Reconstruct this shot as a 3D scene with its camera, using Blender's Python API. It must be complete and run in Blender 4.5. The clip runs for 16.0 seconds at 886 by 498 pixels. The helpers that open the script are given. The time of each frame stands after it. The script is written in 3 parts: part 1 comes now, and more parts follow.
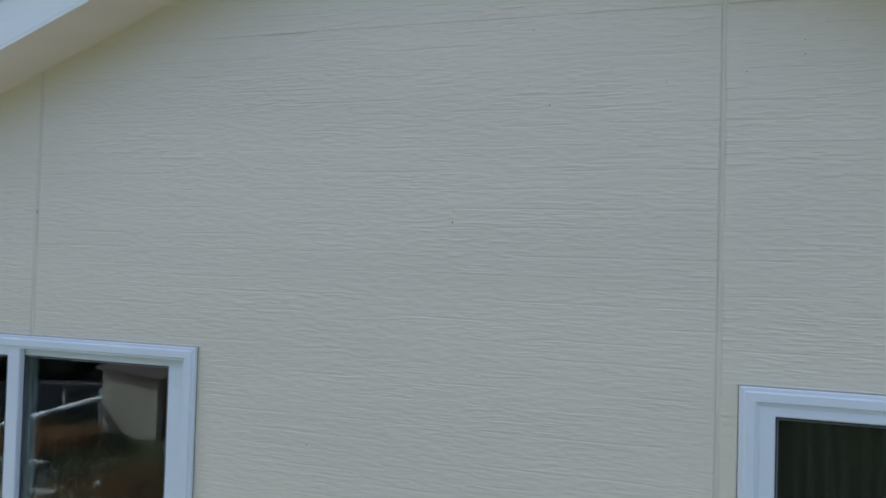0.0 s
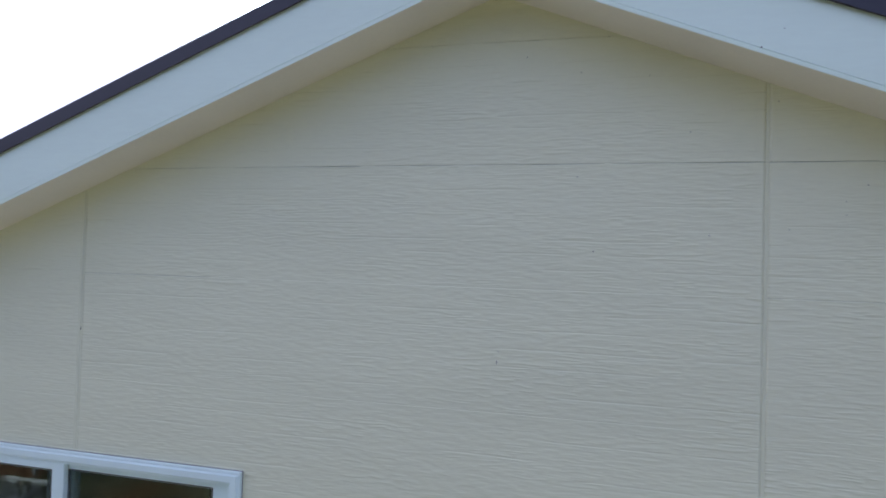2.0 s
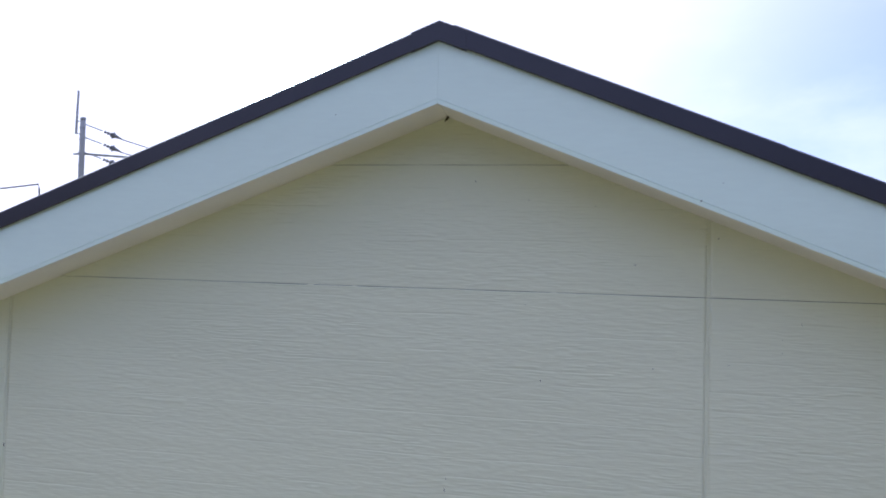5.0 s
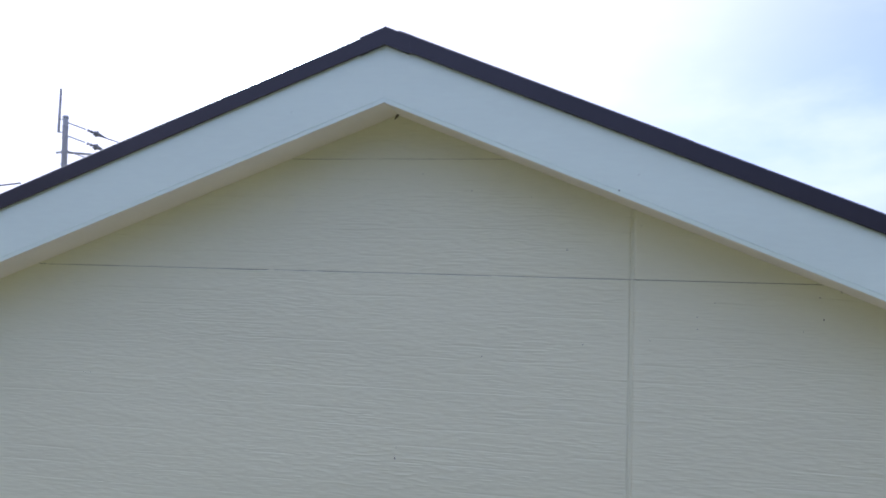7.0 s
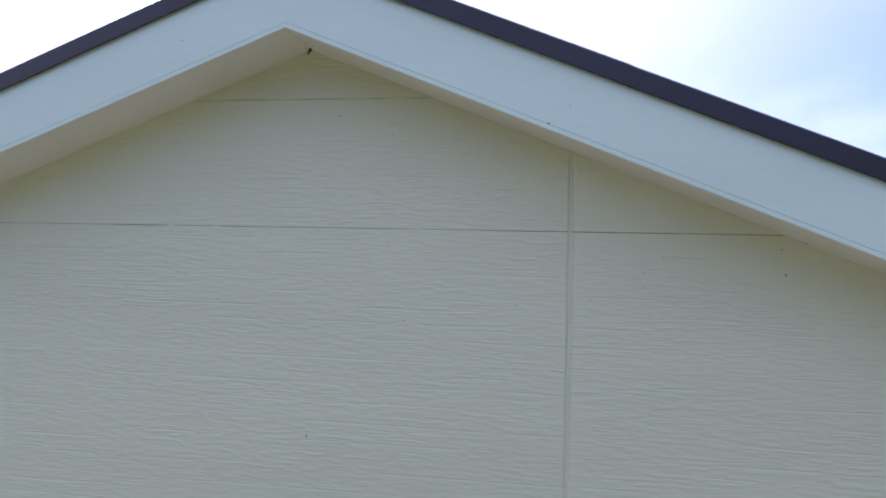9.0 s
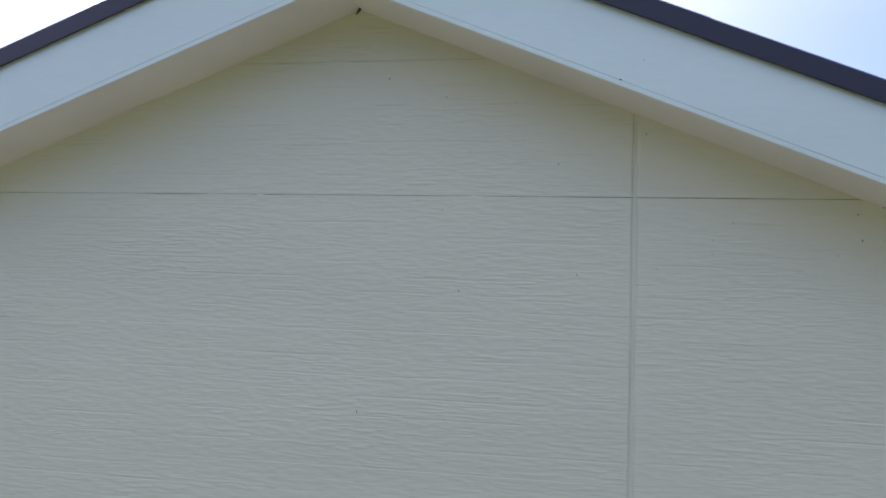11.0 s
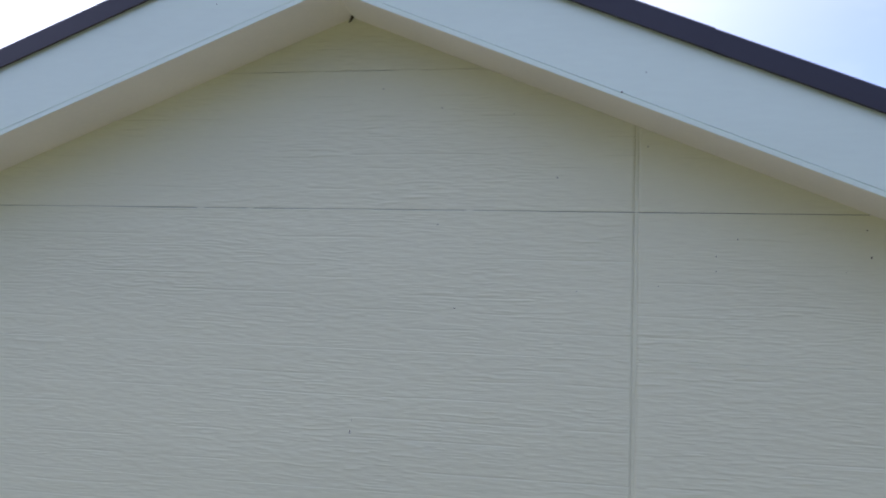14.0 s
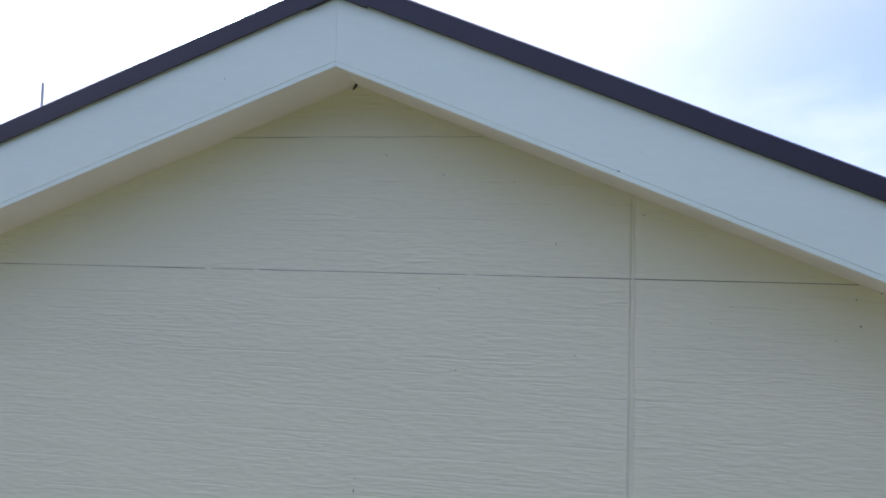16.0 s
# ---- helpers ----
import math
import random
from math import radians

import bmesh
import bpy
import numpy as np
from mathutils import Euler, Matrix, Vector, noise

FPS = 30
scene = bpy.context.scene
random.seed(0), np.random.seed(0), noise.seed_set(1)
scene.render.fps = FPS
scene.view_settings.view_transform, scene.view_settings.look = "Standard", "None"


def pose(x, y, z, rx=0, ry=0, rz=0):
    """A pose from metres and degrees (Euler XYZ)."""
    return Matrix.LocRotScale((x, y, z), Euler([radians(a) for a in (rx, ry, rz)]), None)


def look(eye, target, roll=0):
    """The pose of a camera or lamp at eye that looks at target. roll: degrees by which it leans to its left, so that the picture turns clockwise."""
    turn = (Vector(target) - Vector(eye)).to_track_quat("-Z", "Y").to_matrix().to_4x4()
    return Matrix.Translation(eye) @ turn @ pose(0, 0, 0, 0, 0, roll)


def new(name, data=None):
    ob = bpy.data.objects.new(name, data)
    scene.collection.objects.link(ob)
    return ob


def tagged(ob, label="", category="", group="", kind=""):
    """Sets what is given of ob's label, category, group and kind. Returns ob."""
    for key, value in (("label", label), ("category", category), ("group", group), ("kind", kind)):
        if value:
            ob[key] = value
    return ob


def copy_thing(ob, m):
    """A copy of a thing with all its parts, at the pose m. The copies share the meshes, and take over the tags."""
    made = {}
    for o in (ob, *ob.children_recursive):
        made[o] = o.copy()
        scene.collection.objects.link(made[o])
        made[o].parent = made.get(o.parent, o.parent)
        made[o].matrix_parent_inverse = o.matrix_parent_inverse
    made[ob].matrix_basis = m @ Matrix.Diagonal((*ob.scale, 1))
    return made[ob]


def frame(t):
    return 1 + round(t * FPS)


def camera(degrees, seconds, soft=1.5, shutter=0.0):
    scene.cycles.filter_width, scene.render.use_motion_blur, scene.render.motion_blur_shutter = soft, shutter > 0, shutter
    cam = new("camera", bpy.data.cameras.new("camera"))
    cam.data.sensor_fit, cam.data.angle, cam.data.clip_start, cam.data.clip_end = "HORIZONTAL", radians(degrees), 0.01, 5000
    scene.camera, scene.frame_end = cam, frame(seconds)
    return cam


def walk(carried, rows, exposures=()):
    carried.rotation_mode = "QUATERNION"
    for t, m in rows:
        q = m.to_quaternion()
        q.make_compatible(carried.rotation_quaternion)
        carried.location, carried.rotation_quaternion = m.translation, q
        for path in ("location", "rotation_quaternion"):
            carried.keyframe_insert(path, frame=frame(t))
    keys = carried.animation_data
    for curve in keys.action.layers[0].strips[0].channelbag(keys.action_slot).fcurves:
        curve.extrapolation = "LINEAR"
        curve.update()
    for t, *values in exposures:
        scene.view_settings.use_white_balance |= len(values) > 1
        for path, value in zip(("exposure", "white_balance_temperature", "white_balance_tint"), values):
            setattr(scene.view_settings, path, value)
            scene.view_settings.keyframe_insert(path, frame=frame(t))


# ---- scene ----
cam = camera(75.5, 16.0, soft=1.9)
EXPOSURES = [(0, 0.92, 5160, 6), (16, 0.92, 5160, 6)]
PATH = [
    (0, (0.905, -2.001, 5.539), (0.452, -0.053, 5.579), 1.6),
    (0.5, (0.886, -2.009, 5.693), (0.429, -0.063, 5.744), 1.5),
    (1, (0.836, -2.039, 5.86), (0.384, -0.091, 5.91), 1.5),
    (1.5, (0.777, -2.073, 6.002), (0.332, -0.123, 6.034), 1.4),
    (2, (0.743, -2.093, 6.04), (0.292, -0.144, 6.081), 1.6),
    (2.5, (0.738, -2.092, 6.078), (0.293, -0.143, 6.127), 1.6),
    (3, (0.759, -2.075, 6.243), (0.316, -0.126, 6.292), 1.6),
    (3.5, (0.777, -2.063, 6.396), (0.335, -0.113, 6.446), 1.6),
    (4, (0.768, -2.062, 6.44), (0.341, -0.109, 6.495), 1.6),
    (4.5, (0.759, -2.063, 6.465), (0.416, -0.094, 6.522), 1.6),
    (5, (0.767, -2.067, 6.485), (0.457, -0.092, 6.542), 1.6),
    (7.5, (1.008, -2.239, 6.403), (0.741, -0.258, 6.457), 1.4),
    (8, (1.071, -2.139, 6.361), (0.805, -0.158, 6.412), 1.4),
    (8.5, (1.139, -1.996, 6.32), (0.877, -0.014, 6.378), 1.4),
    (9, (1.192, -1.93, 6.282), (0.928, 0.052, 6.335), 1.4),
    (9.5, (1.171, -1.937, 6.243), (0.913, 0.046, 6.287), 1.3),
    (10, (1.109, -1.947, 6.192), (0.858, 0.037, 6.237), 1.3),
    (12.5, (0.905, -1.738, 6.177), (0.65, 0.245, 6.223), 1.4),
    (13, (0.923, -1.771, 6.185), (0.665, 0.212, 6.221), 1.3),
    (13.5, (0.952, -1.806, 6.181), (0.704, 0.178, 6.224), 1.3),
    (14, (0.993, -1.816, 6.237), (0.742, 0.168, 6.278), 1.3),
    (14.5, (0.989, -1.826, 6.251), (0.747, 0.158, 6.295), 1.3),
    (15, (0.994, -1.831, 6.368), (0.75, 0.154, 6.412), 1.4),
    (15.5, (1.009, -1.849, 6.415), (0.766, 0.135, 6.463), 1.3),
    (16, (0.983, -1.869, 6.438), (0.739, 0.115, 6.485), 1.3),
]
walk(cam, [(t, look(eye, target, roll)) for t, eye, target, roll in PATH], EXPOSURES)

# ---- world, sun ----
world = bpy.data.worlds.new("sky")
scene.world = world
world.use_nodes = True
wn, wl = world.node_tree.nodes, world.node_tree.links
wn.clear()
SUN_AZ, SUN_EL = radians(-55), radians(47)
sky = wn.new("ShaderNodeTexSky")
sky.sky_type = "NISHITA"
sky.sun_disc = False
sky.sun_elevation, sky.sun_rotation = SUN_EL, SUN_AZ
sky.air_density, sky.dust_density, sky.ozone_density = 1.0, 2.1, 4.0
co = wn.new("ShaderNodeTexCoord")
cmap = wn.new("ShaderNodeMapping")
cmap.inputs["Scale"].default_value = (1.2, 1.2, 2.6)
cno = wn.new("ShaderNodeTexNoise")
cno.inputs["Scale"].default_value = 1.7
cno.inputs["Detail"].default_value = 6
cno.inputs["Roughness"].default_value = 0.55
crm = wn.new("ShaderNodeMapRange")
crm.interpolation_type = "SMOOTHSTEP"
crm.inputs["From Min"].default_value, crm.inputs["From Max"].default_value = 0.42, 0.72
crm.inputs["To Min"].default_value, crm.inputs["To Max"].default_value = 0.30, 0.80
cmx = wn.new("ShaderNodeMix")
cmx.data_type = "RGBA"
cmx.inputs["B"].default_value = (5.3, 4.85, 5.85, 1)
bg = wn.new("ShaderNodeBackground")
bg.inputs["Strength"].default_value = 0.12
wo = wn.new("ShaderNodeOutputWorld")
wl.new(co.outputs["Generated"], cmap.inputs["Vector"])
wl.new(cmap.outputs["Vector"], cno.inputs["Vector"])
wl.new(cno.outputs["Fac"], crm.inputs["Value"])
wl.new(crm.outputs["Result"], cmx.inputs["Factor"])
haze = wn.new("ShaderNodeMix")
haze.data_type, haze.blend_type = "RGBA", "MULTIPLY"
haze.inputs["Factor"].default_value = 1.0
haze.inputs["B"].default_value = (1.10, 0.90, 1.0, 1)
wl.new(sky.outputs["Color"], haze.inputs["A"])
wl.new(haze.outputs["Result"], cmx.inputs["A"])
sdir = wn.new("ShaderNodeVectorMath")
sdir.operation = "DOT_PRODUCT"
sdir.inputs[1].default_value = (math.sin(SUN_AZ) * math.cos(SUN_EL), math.cos(SUN_AZ) * math.cos(SUN_EL), math.sin(SUN_EL))
wl.new(co.outputs["Generated"], sdir.inputs[0])
glow = wn.new("ShaderNodeMapRange")      # bright hazy aureole round the sun
glow.interpolation_type = "SMOOTHSTEP"
glow.inputs["From Min"].default_value, glow.inputs["From Max"].default_value = 0.22, 0.72
glow.inputs["To Min"].default_value, glow.inputs["To Max"].default_value = 0.0, 0.9
wl.new(sdir.outputs["Value"], glow.inputs["Value"])
veil = wn.new("ShaderNodeMix")
veil.data_type = "RGBA"
veil.inputs["B"].default_value = (6.7, 5.8, 6.2, 1)
wl.new(glow.outputs["Result"], veil.inputs["Factor"])
wl.new(cmx.outputs["Result"], veil.inputs["A"])
wl.new(veil.outputs["Result"], bg.inputs["Color"])
wl.new(bg.outputs["Background"], wo.inputs["Surface"])

sun_dir = Vector((math.sin(SUN_AZ) * math.cos(SUN_EL), math.cos(SUN_AZ) * math.cos(SUN_EL), math.sin(SUN_EL)))
sun_data = bpy.data.lights.new("sun", "SUN")
sun_data.energy, sun_data.angle, sun_data.color = 4.6, radians(0.55), (1.0, 0.95, 0.87)
sun = new("sun", sun_data)
sun.matrix_world = look(sun_dir * 60, (0, 0, 0))

# ---- materials ----


def material(name, base, rough=0.6, metal=0.0, var=0.12, scale=3.0, fine=60.0, bump=0.2, depth=0.002, tint=None, rand=0.0, stretch=(1, 1, 1), spec=0.5):
    """Painted, mineral or metal surface: two scales of colour change, roughness change and a fine bump."""
    m = bpy.data.materials.new(name)
    m.use_nodes = True
    n, l = m.node_tree.nodes, m.node_tree.links
    p = n["Principled BSDF"]
    p.inputs["Metallic"].default_value = metal
    p.inputs["Specular IOR Level"].default_value = spec
    tc = n.new("ShaderNodeTexCoord")
    mp = n.new("ShaderNodeMapping")
    mp.inputs["Scale"].default_value = stretch
    l.new(tc.outputs["Object"], mp.inputs["Vector"])
    big = n.new("ShaderNodeTexNoise")
    big.inputs["Scale"].default_value, big.inputs["Detail"].default_value = scale, 5
    small = n.new("ShaderNodeTexNoise")
    small.inputs["Scale"].default_value, small.inputs["Detail"].default_value = fine, 4
    l.new(mp.outputs["Vector"], big.inputs["Vector"])
    l.new(mp.outputs["Vector"], small.inputs["Vector"])
    dark = tint or tuple(c * (1 - var * 2) for c in base)
    light = tuple(min(1, c * (1 + var * 0.5)) for c in base)
    mix = n.new("ShaderNodeMix")
    mix.data_type = "RGBA"
    mix.inputs["A"].default_value, mix.inputs["B"].default_value = (*dark, 1), (*light, 1)
    add = n.new("ShaderNodeMath")
    add.operation = "MULTIPLY_ADD"
    add.inputs[1].default_value = 0.35
    l.new(small.outputs["Fac"], add.inputs[0])
    l.new(big.outputs["Fac"], add.inputs[2])
    mr = n.new("ShaderNodeMapRange")
    mr.inputs["From Min"].default_value, mr.inputs["From Max"].default_value = 0.4, 0.95
    l.new(add.outputs["Value"], mr.inputs["Value"])
    l.new(mr.outputs["Result"], mix.inputs["Factor"])
    out = mix.outputs["Result"]
    if rand:
        oi = n.new("ShaderNodeObjectInfo")
        hs = n.new("ShaderNodeHueSaturation")
        rr = n.new("ShaderNodeMapRange")
        rr.inputs["To Min"].default_value, rr.inputs["To Max"].default_value = 1 - rand, 1 + rand
        l.new(oi.outputs["Random"], rr.inputs["Value"])
        l.new(rr.outputs["Result"], hs.inputs["Value"])
        l.new(out, hs.inputs["Color"])
        out = hs.outputs["Color"]
    l.new(out, p.inputs["Base Color"])
    ro = n.new("ShaderNodeMapRange")
    ro.inputs["To Min"].default_value, ro.inputs["To Max"].default_value = max(0.02, rough - 0.1), min(1, rough + 0.1)
    l.new(small.outputs["Fac"], ro.inputs["Value"])
    l.new(ro.outputs["Result"], p.inputs["Roughness"])
    if bump:
        b = n.new("ShaderNodeBump")
        b.inputs["Strength"].default_value, b.inputs["Distance"].default_value = bump, depth
        l.new(small.outputs["Fac"], b.inputs["Height"])
        l.new(b.outputs["Normal"], p.inputs["Normal"])
    return m


SIDING = material("cream_siding", (0.75, 0.745, 0.53), 0.62, var=0.045, scale=1.8, fine=120, bump=0.65, depth=0.0022, rand=0.010, stretch=(0.20, 1, 1.3))
SEALANT = material("cream_sealant", (0.725, 0.725, 0.515), 0.7, var=0.07, scale=8, fine=120, bump=0.15, stretch=(1, 1, 0.3))
FASCIA = material("white_fascia_paint", (0.75, 0.855, 0.73), 0.45, var=0.04, scale=1.5, fine=40, bump=0.08, depth=0.001, stretch=(0.4, 1, 2))
SOFFIT = material("pale_beige_soffit", (0.81, 0.765, 0.71), 0.6, var=0.05, scale=2, fine=70, bump=0.15, depth=0.001)
ROOF = material("dark_brown_sheet_metal", (0.029, 0.025, 0.036), 0.40, metal=0.0, var=0.15, scale=2.5, fine=50, bump=0.1, depth=0.001)
VINYL = material("white_window_vinyl", (0.73, 0.845, 0.80), 0.35, var=0.03, scale=4, fine=60, bump=0.05, depth=0.0005)
GASKET = material("black_rubber", (0.015, 0.015, 0.016), 0.6, var=0.1)
BACKING = material("dark_joint_backing", (0.05, 0.05, 0.05), 0.9, var=0.15)
BANK = material("dark_retaining_concrete", (0.075, 0.075, 0.075), 0.9, var=0.2, scale=0.8, fine=20, bump=0.4)
SPACER = material("aluminium_glass_spacer", (0.55, 0.56, 0.57), 0.4, metal=0.5, var=0.05)
PLAIN_WALL = material("cream_lower_wall", (0.75, 0.745, 0.53), 0.65, var=0.06, scale=1.5, fine=80, bump=0.3, stretch=(0.3, 0.3, 2))
# near black: the dimness of the rooms is put into this colour
INNER = material("room_wall_shade", (0.05, 0.048, 0.038), 0.85, var=0.06)
TIMBER = material("room_floor_wood", (0.09, 0.06, 0.035), 0.5, var=0.2, stretch=(1, 0.2, 1))
CURTAIN = material("pale_green_curtain_cloth", (0.50, 0.54, 0.46), 0.9, var=0.08, scale=5, fine=200, bump=0.3)
# colour of the sheet added behind the right pane
OLIVE = material("dark_olive_added_sheet", (0.15, 0.14, 0.085), 0.95, var=0.08, scale=5, fine=200, bump=0.2)
DIRT = material("dark_dirt", (0.11, 0.095, 0.075), 0.9, var=0.2, fine=400)
COCOON = material("dry_brown_cocoon", (0.06, 0.05, 0.035), 0.85, var=0.25, scale=60, fine=300, bump=0.5)
CONCRETE = material("weathered_concrete", (0.36, 0.35, 0.31), 0.85, var=0.16, scale=1.2, fine=30, bump=0.4, depth=0.004, stretch=(1, 1, 0.4))
POLE = material("grey_pole_concrete", (0.33, 0.33, 0.33), 0.8, var=0.12, scale=1.0, fine=25, bump=0.3)
STEEL = material("galvanised_steel", (0.34, 0.34, 0.35), 0.5, metal=0.2, var=0.1)
PORCELAIN = material("grey_insulator_glaze", (0.16, 0.16, 0.17), 0.3, var=0.1)
CABLE = material("black_cable", (0.03, 0.03, 0.032), 0.6, var=0.1)
RAILWHITE = material("white_rail_paint", (0.82, 0.82, 0.80), 0.4, var=0.06)
GRASS = material("dry_grass_ground", (0.195, 0.165, 0.095), 0.95, var=0.3, scale=0.35, fine=6, bump=0.8, depth=0.05, tint=(0.08, 0.08, 0.042))
STRAW = material("russet_weed", (0.30, 0.165, 0.07), 0.9, var=0.3, scale=0.6, fine=8, bump=0)
TUFT = material("green_grass_blade", (0.095, 0.10, 0.032), 0.8, var=0.3, scale=0.6, fine=8, bump=0)
STRIP = material("grey_gap_shade", (0.16, 0.16, 0.17), 0.7, var=0.1)
LEAF = material("dark_leaf", (0.036, 0.042, 0.018), 0.95, var=0.35, scale=0.5, fine=5, bump=0)
BARK = material("bark", (0.09, 0.07, 0.05), 0.95, var=0.2, scale=4, fine=30, bump=0.6)
SHEDROOF = material("rusty_shed_roof", (0.10, 0.075, 0.06), 0.7, var=0.25)
SHEDWALL = material("stained_shed_render", (0.44, 0.385, 0.29), 0.9, var=0.24, scale=1.6, fine=22, bump=0.4, depth=0.004, stretch=(1.6, 1, 0.35))

GLASS = bpy.data.materials.new("window_glass")
GLASS.use_nodes = True
gp = GLASS.node_tree.nodes["Principled BSDF"]
gp.inputs["Base Color"].default_value = (0.86, 0.93, 0.90, 1)
gp.inputs["Roughness"].default_value = 0.0
gp.inputs["IOR"].default_value = 1.52
gp.inputs["Transmission Weight"].default_value = 1.0

# ---- mesh helpers ----


def empty(name, parent=None):
    ob = new(name)
    ob.empty_display_size = 0.2
    if parent:
        ob.parent = parent
    return ob


def part(name, bm, mat, parent=None, label="", smooth=False):
    me = bpy.data.meshes.new(name)
    bm.to_mesh(me)
    bm.free()
    me.materials.append(mat)
    if smooth:
        me.polygons.foreach_set("use_smooth", [True] * len(me.polygons))
    ob = new(name, me)
    if parent:
        ob.parent = parent
    if label:
        tagged(ob, label)
    return ob


def box(bm, x0, x1, y0, y1, z0, z1, bevel=0.0, seg=2):
    g = bmesh.ops.create_cube(bm, size=1.0)
    vs = g["verts"]
    for v in vs:
        v.co = Vector((x0 + (v.co.x + 0.5) * (x1 - x0), y0 + (v.co.y + 0.5) * (y1 - y0), z0 + (v.co.z + 0.5) * (z1 - z0)))
    if bevel:
        es = list({e for v in vs for e in v.link_edges})
        bmesh.ops.bevel(bm, geom=es, offset=bevel, segments=seg, profile=0.6, affect="EDGES", clamp_overlap=True)
    return bm


def prism(bm, pts, y0, y1):
    """A solid with the outline pts (x, z), from y0 to y1."""
    a = [bm.verts.new((x, y0, z)) for x, z in pts]
    b = [bm.verts.new((x, y1, z)) for x, z in pts]
    bm.faces.new(a)
    bm.faces.new(list(reversed(b)))
    for i in range(len(pts)):
        j = (i + 1) % len(pts)
        bm.faces.new((a[j], a[i], b[i], b[j]))
    bmesh.ops.recalc_face_normals(bm, faces=bm.faces)
    return bm


def sweep(bm, profile, p0, p1):
    """A closed profile of (y, z) points carried straight from p0 to p1 (x and z change)."""
    a = [bm.verts.new((p0[0], y, p0[1] + z)) for y, z in profile]
    b = [bm.verts.new((p1[0], y, p1[1] + z)) for y, z in profile]
    for i in range(len(profile)):
        j = (i + 1) % len(profile)
        bm.faces.new((a[i], a[j], b[j], b[i]))
    bm.faces.new(a)
    bm.faces.new(list(reversed(b)))
    bmesh.ops.recalc_face_normals(bm, faces=bm.faces)
    return bm


def ring(bm, x0, x1, z0, z1, w, y0, y1, bevel=0.003, wl=None, wr=None):
    """Four mitred bars round an opening, w wide (wl, wr: the two stiles), from y0 (front) to y1."""
    wl, wr, b = wl or w, wr or w, bevel
    o = [(x0, z0), (x1, z0), (x1, z1), (x0, z1)]
    i = [(x0 + wl, z0 + w), (x1 - wr, z0 + w), (x1 - wr, z1 - w), (x0 + wl, z1 - w)]
    ob_ = [(x0 + b, z0 + b), (x1 - b, z0 + b), (x1 - b, z1 - b), (x0 + b, z1 - b)]
    ib_ = [(x0 + wl - b, z0 + w - b), (x1 - wr + b, z0 + w - b), (x1 - wr + b, z1 - w + b), (x0 + wl - b, z1 - w + b)]
    loops = [[bm.verts.new((x, y, z)) for x, z in pts] for pts, y in ((o, y1), (o, y0 + b), (ob_, y0), (ib_, y0), (i, y0 + b), (i, y1))]
    for k in range(len(loops)):
        u, v = loops[k], loops[(k + 1) % len(loops)]
        for j in range(4):
            bm.faces.new((u[j], u[(j + 1) % 4], v[(j + 1) % 4], v[j]))
    bmesh.ops.recalc_face_normals(bm, faces=bm.faces)
    return bm


def tube(bm, pts, r, n=8, r1=None):
    """A round bar through pts; r tapers to r1."""
    rings = []
    for k, p in enumerate(pts):
        p = Vector(p)
        d = (Vector(pts[min(k + 1, len(pts) - 1)]) - Vector(pts[max(k - 1, 0)])).normalized()
        u = d.orthogonal().normalized() if abs(d.z) < 0.95 else Vector((1, 0, 0))
        u = (u - d * u.dot(d)).normalized()
        w = d.cross(u)
        rr = r if r1 is None else r + (r1 - r) * k / (len(pts) - 1)
        rings.append([bm.verts.new(p + (u * math.cos(a) + w * math.sin(a)) * rr) for a in (2 * math.pi * i / n for i in range(n))])
    for a, b in zip(rings, rings[1:]):
        for i in range(n):
            bm.faces.new((a[i], a[(i + 1) % n], b[(i + 1) % n], b[i]))
    bm.faces.new(list(reversed(rings[0])))
    bm.faces.new(rings[-1])
    bmesh.ops.recalc_face_normals(bm, faces=bm.faces)
    return bm


def from_arrays(name, verts, faces, mat, parent=None, smooth=False):
    me = bpy.data.meshes.new(name)
    me.vertices.add(len(verts))
    me.vertices.foreach_set("co", np.asarray(verts, np.float32).ravel())
    faces = np.asarray(faces, np.int32)
    me.loops.add(faces.size)
    me.loops.foreach_set("vertex_index", faces.ravel())
    me.polygons.add(len(faces))
    me.polygons.foreach_set("loop_start", np.arange(0, faces.size, faces.shape[1], dtype=np.int32))
    me.polygons.foreach_set("use_smooth", np.full(len(faces), smooth))
    me.update(calc_edges=True)
    me.materials.append(mat)
    ob = new(name, me)
    if parent:
        ob.parent = parent
    return ob


# ---- the house: sizes ----
RX = 0.447           # ridge
PITCH = 0.4
OVER = 0.232         # gable overhang
SOF, FLO, FHI, RTOP = 7.030, 7.015, 7.222, 7.285   # heights at the ridge: soffit, fascia low and high, roof edge
HALF, EAVE = 3.64, 0.42
BACK = 8.4
H1, ROW, COL = 6.40, 0.455, 2.72
XL, XR = RX - HALF, RX + HALF
WIN_W, WIN_TOP, WIN_BOT = 1.776, 5.168, 3.998
WINDOWS = ((-0.543 - WIN_W, -0.543), (1.419, 1.419 + WIN_W))


def slope(x, top):
    return top - PITCH * abs(x - RX)


house = tagged(empty("house"), "two-storey house gable end with cream embossed siding and white fascia", "house")

# gable wall backing, with the two window openings
gable_wall = empty("gable_wall", house)


def wall_piece(bm, x0, x1, z0, z1, y0=0.016, y1=0.16):
    """A piece of the backing; z1 None goes up to the roof."""
    if z1 is None:
        xs = sorted({x0, x1} | ({RX} if x0 < RX < x1 else set()))
        pts = [(x0, z0), (x1, z0)] + [(x, slope(x, SOF + 0.08)) for x in reversed(xs)]
        prism(bm, pts, y0, y1)
    else:
        box(bm, x0, x1, y0, y1, z0, z1)


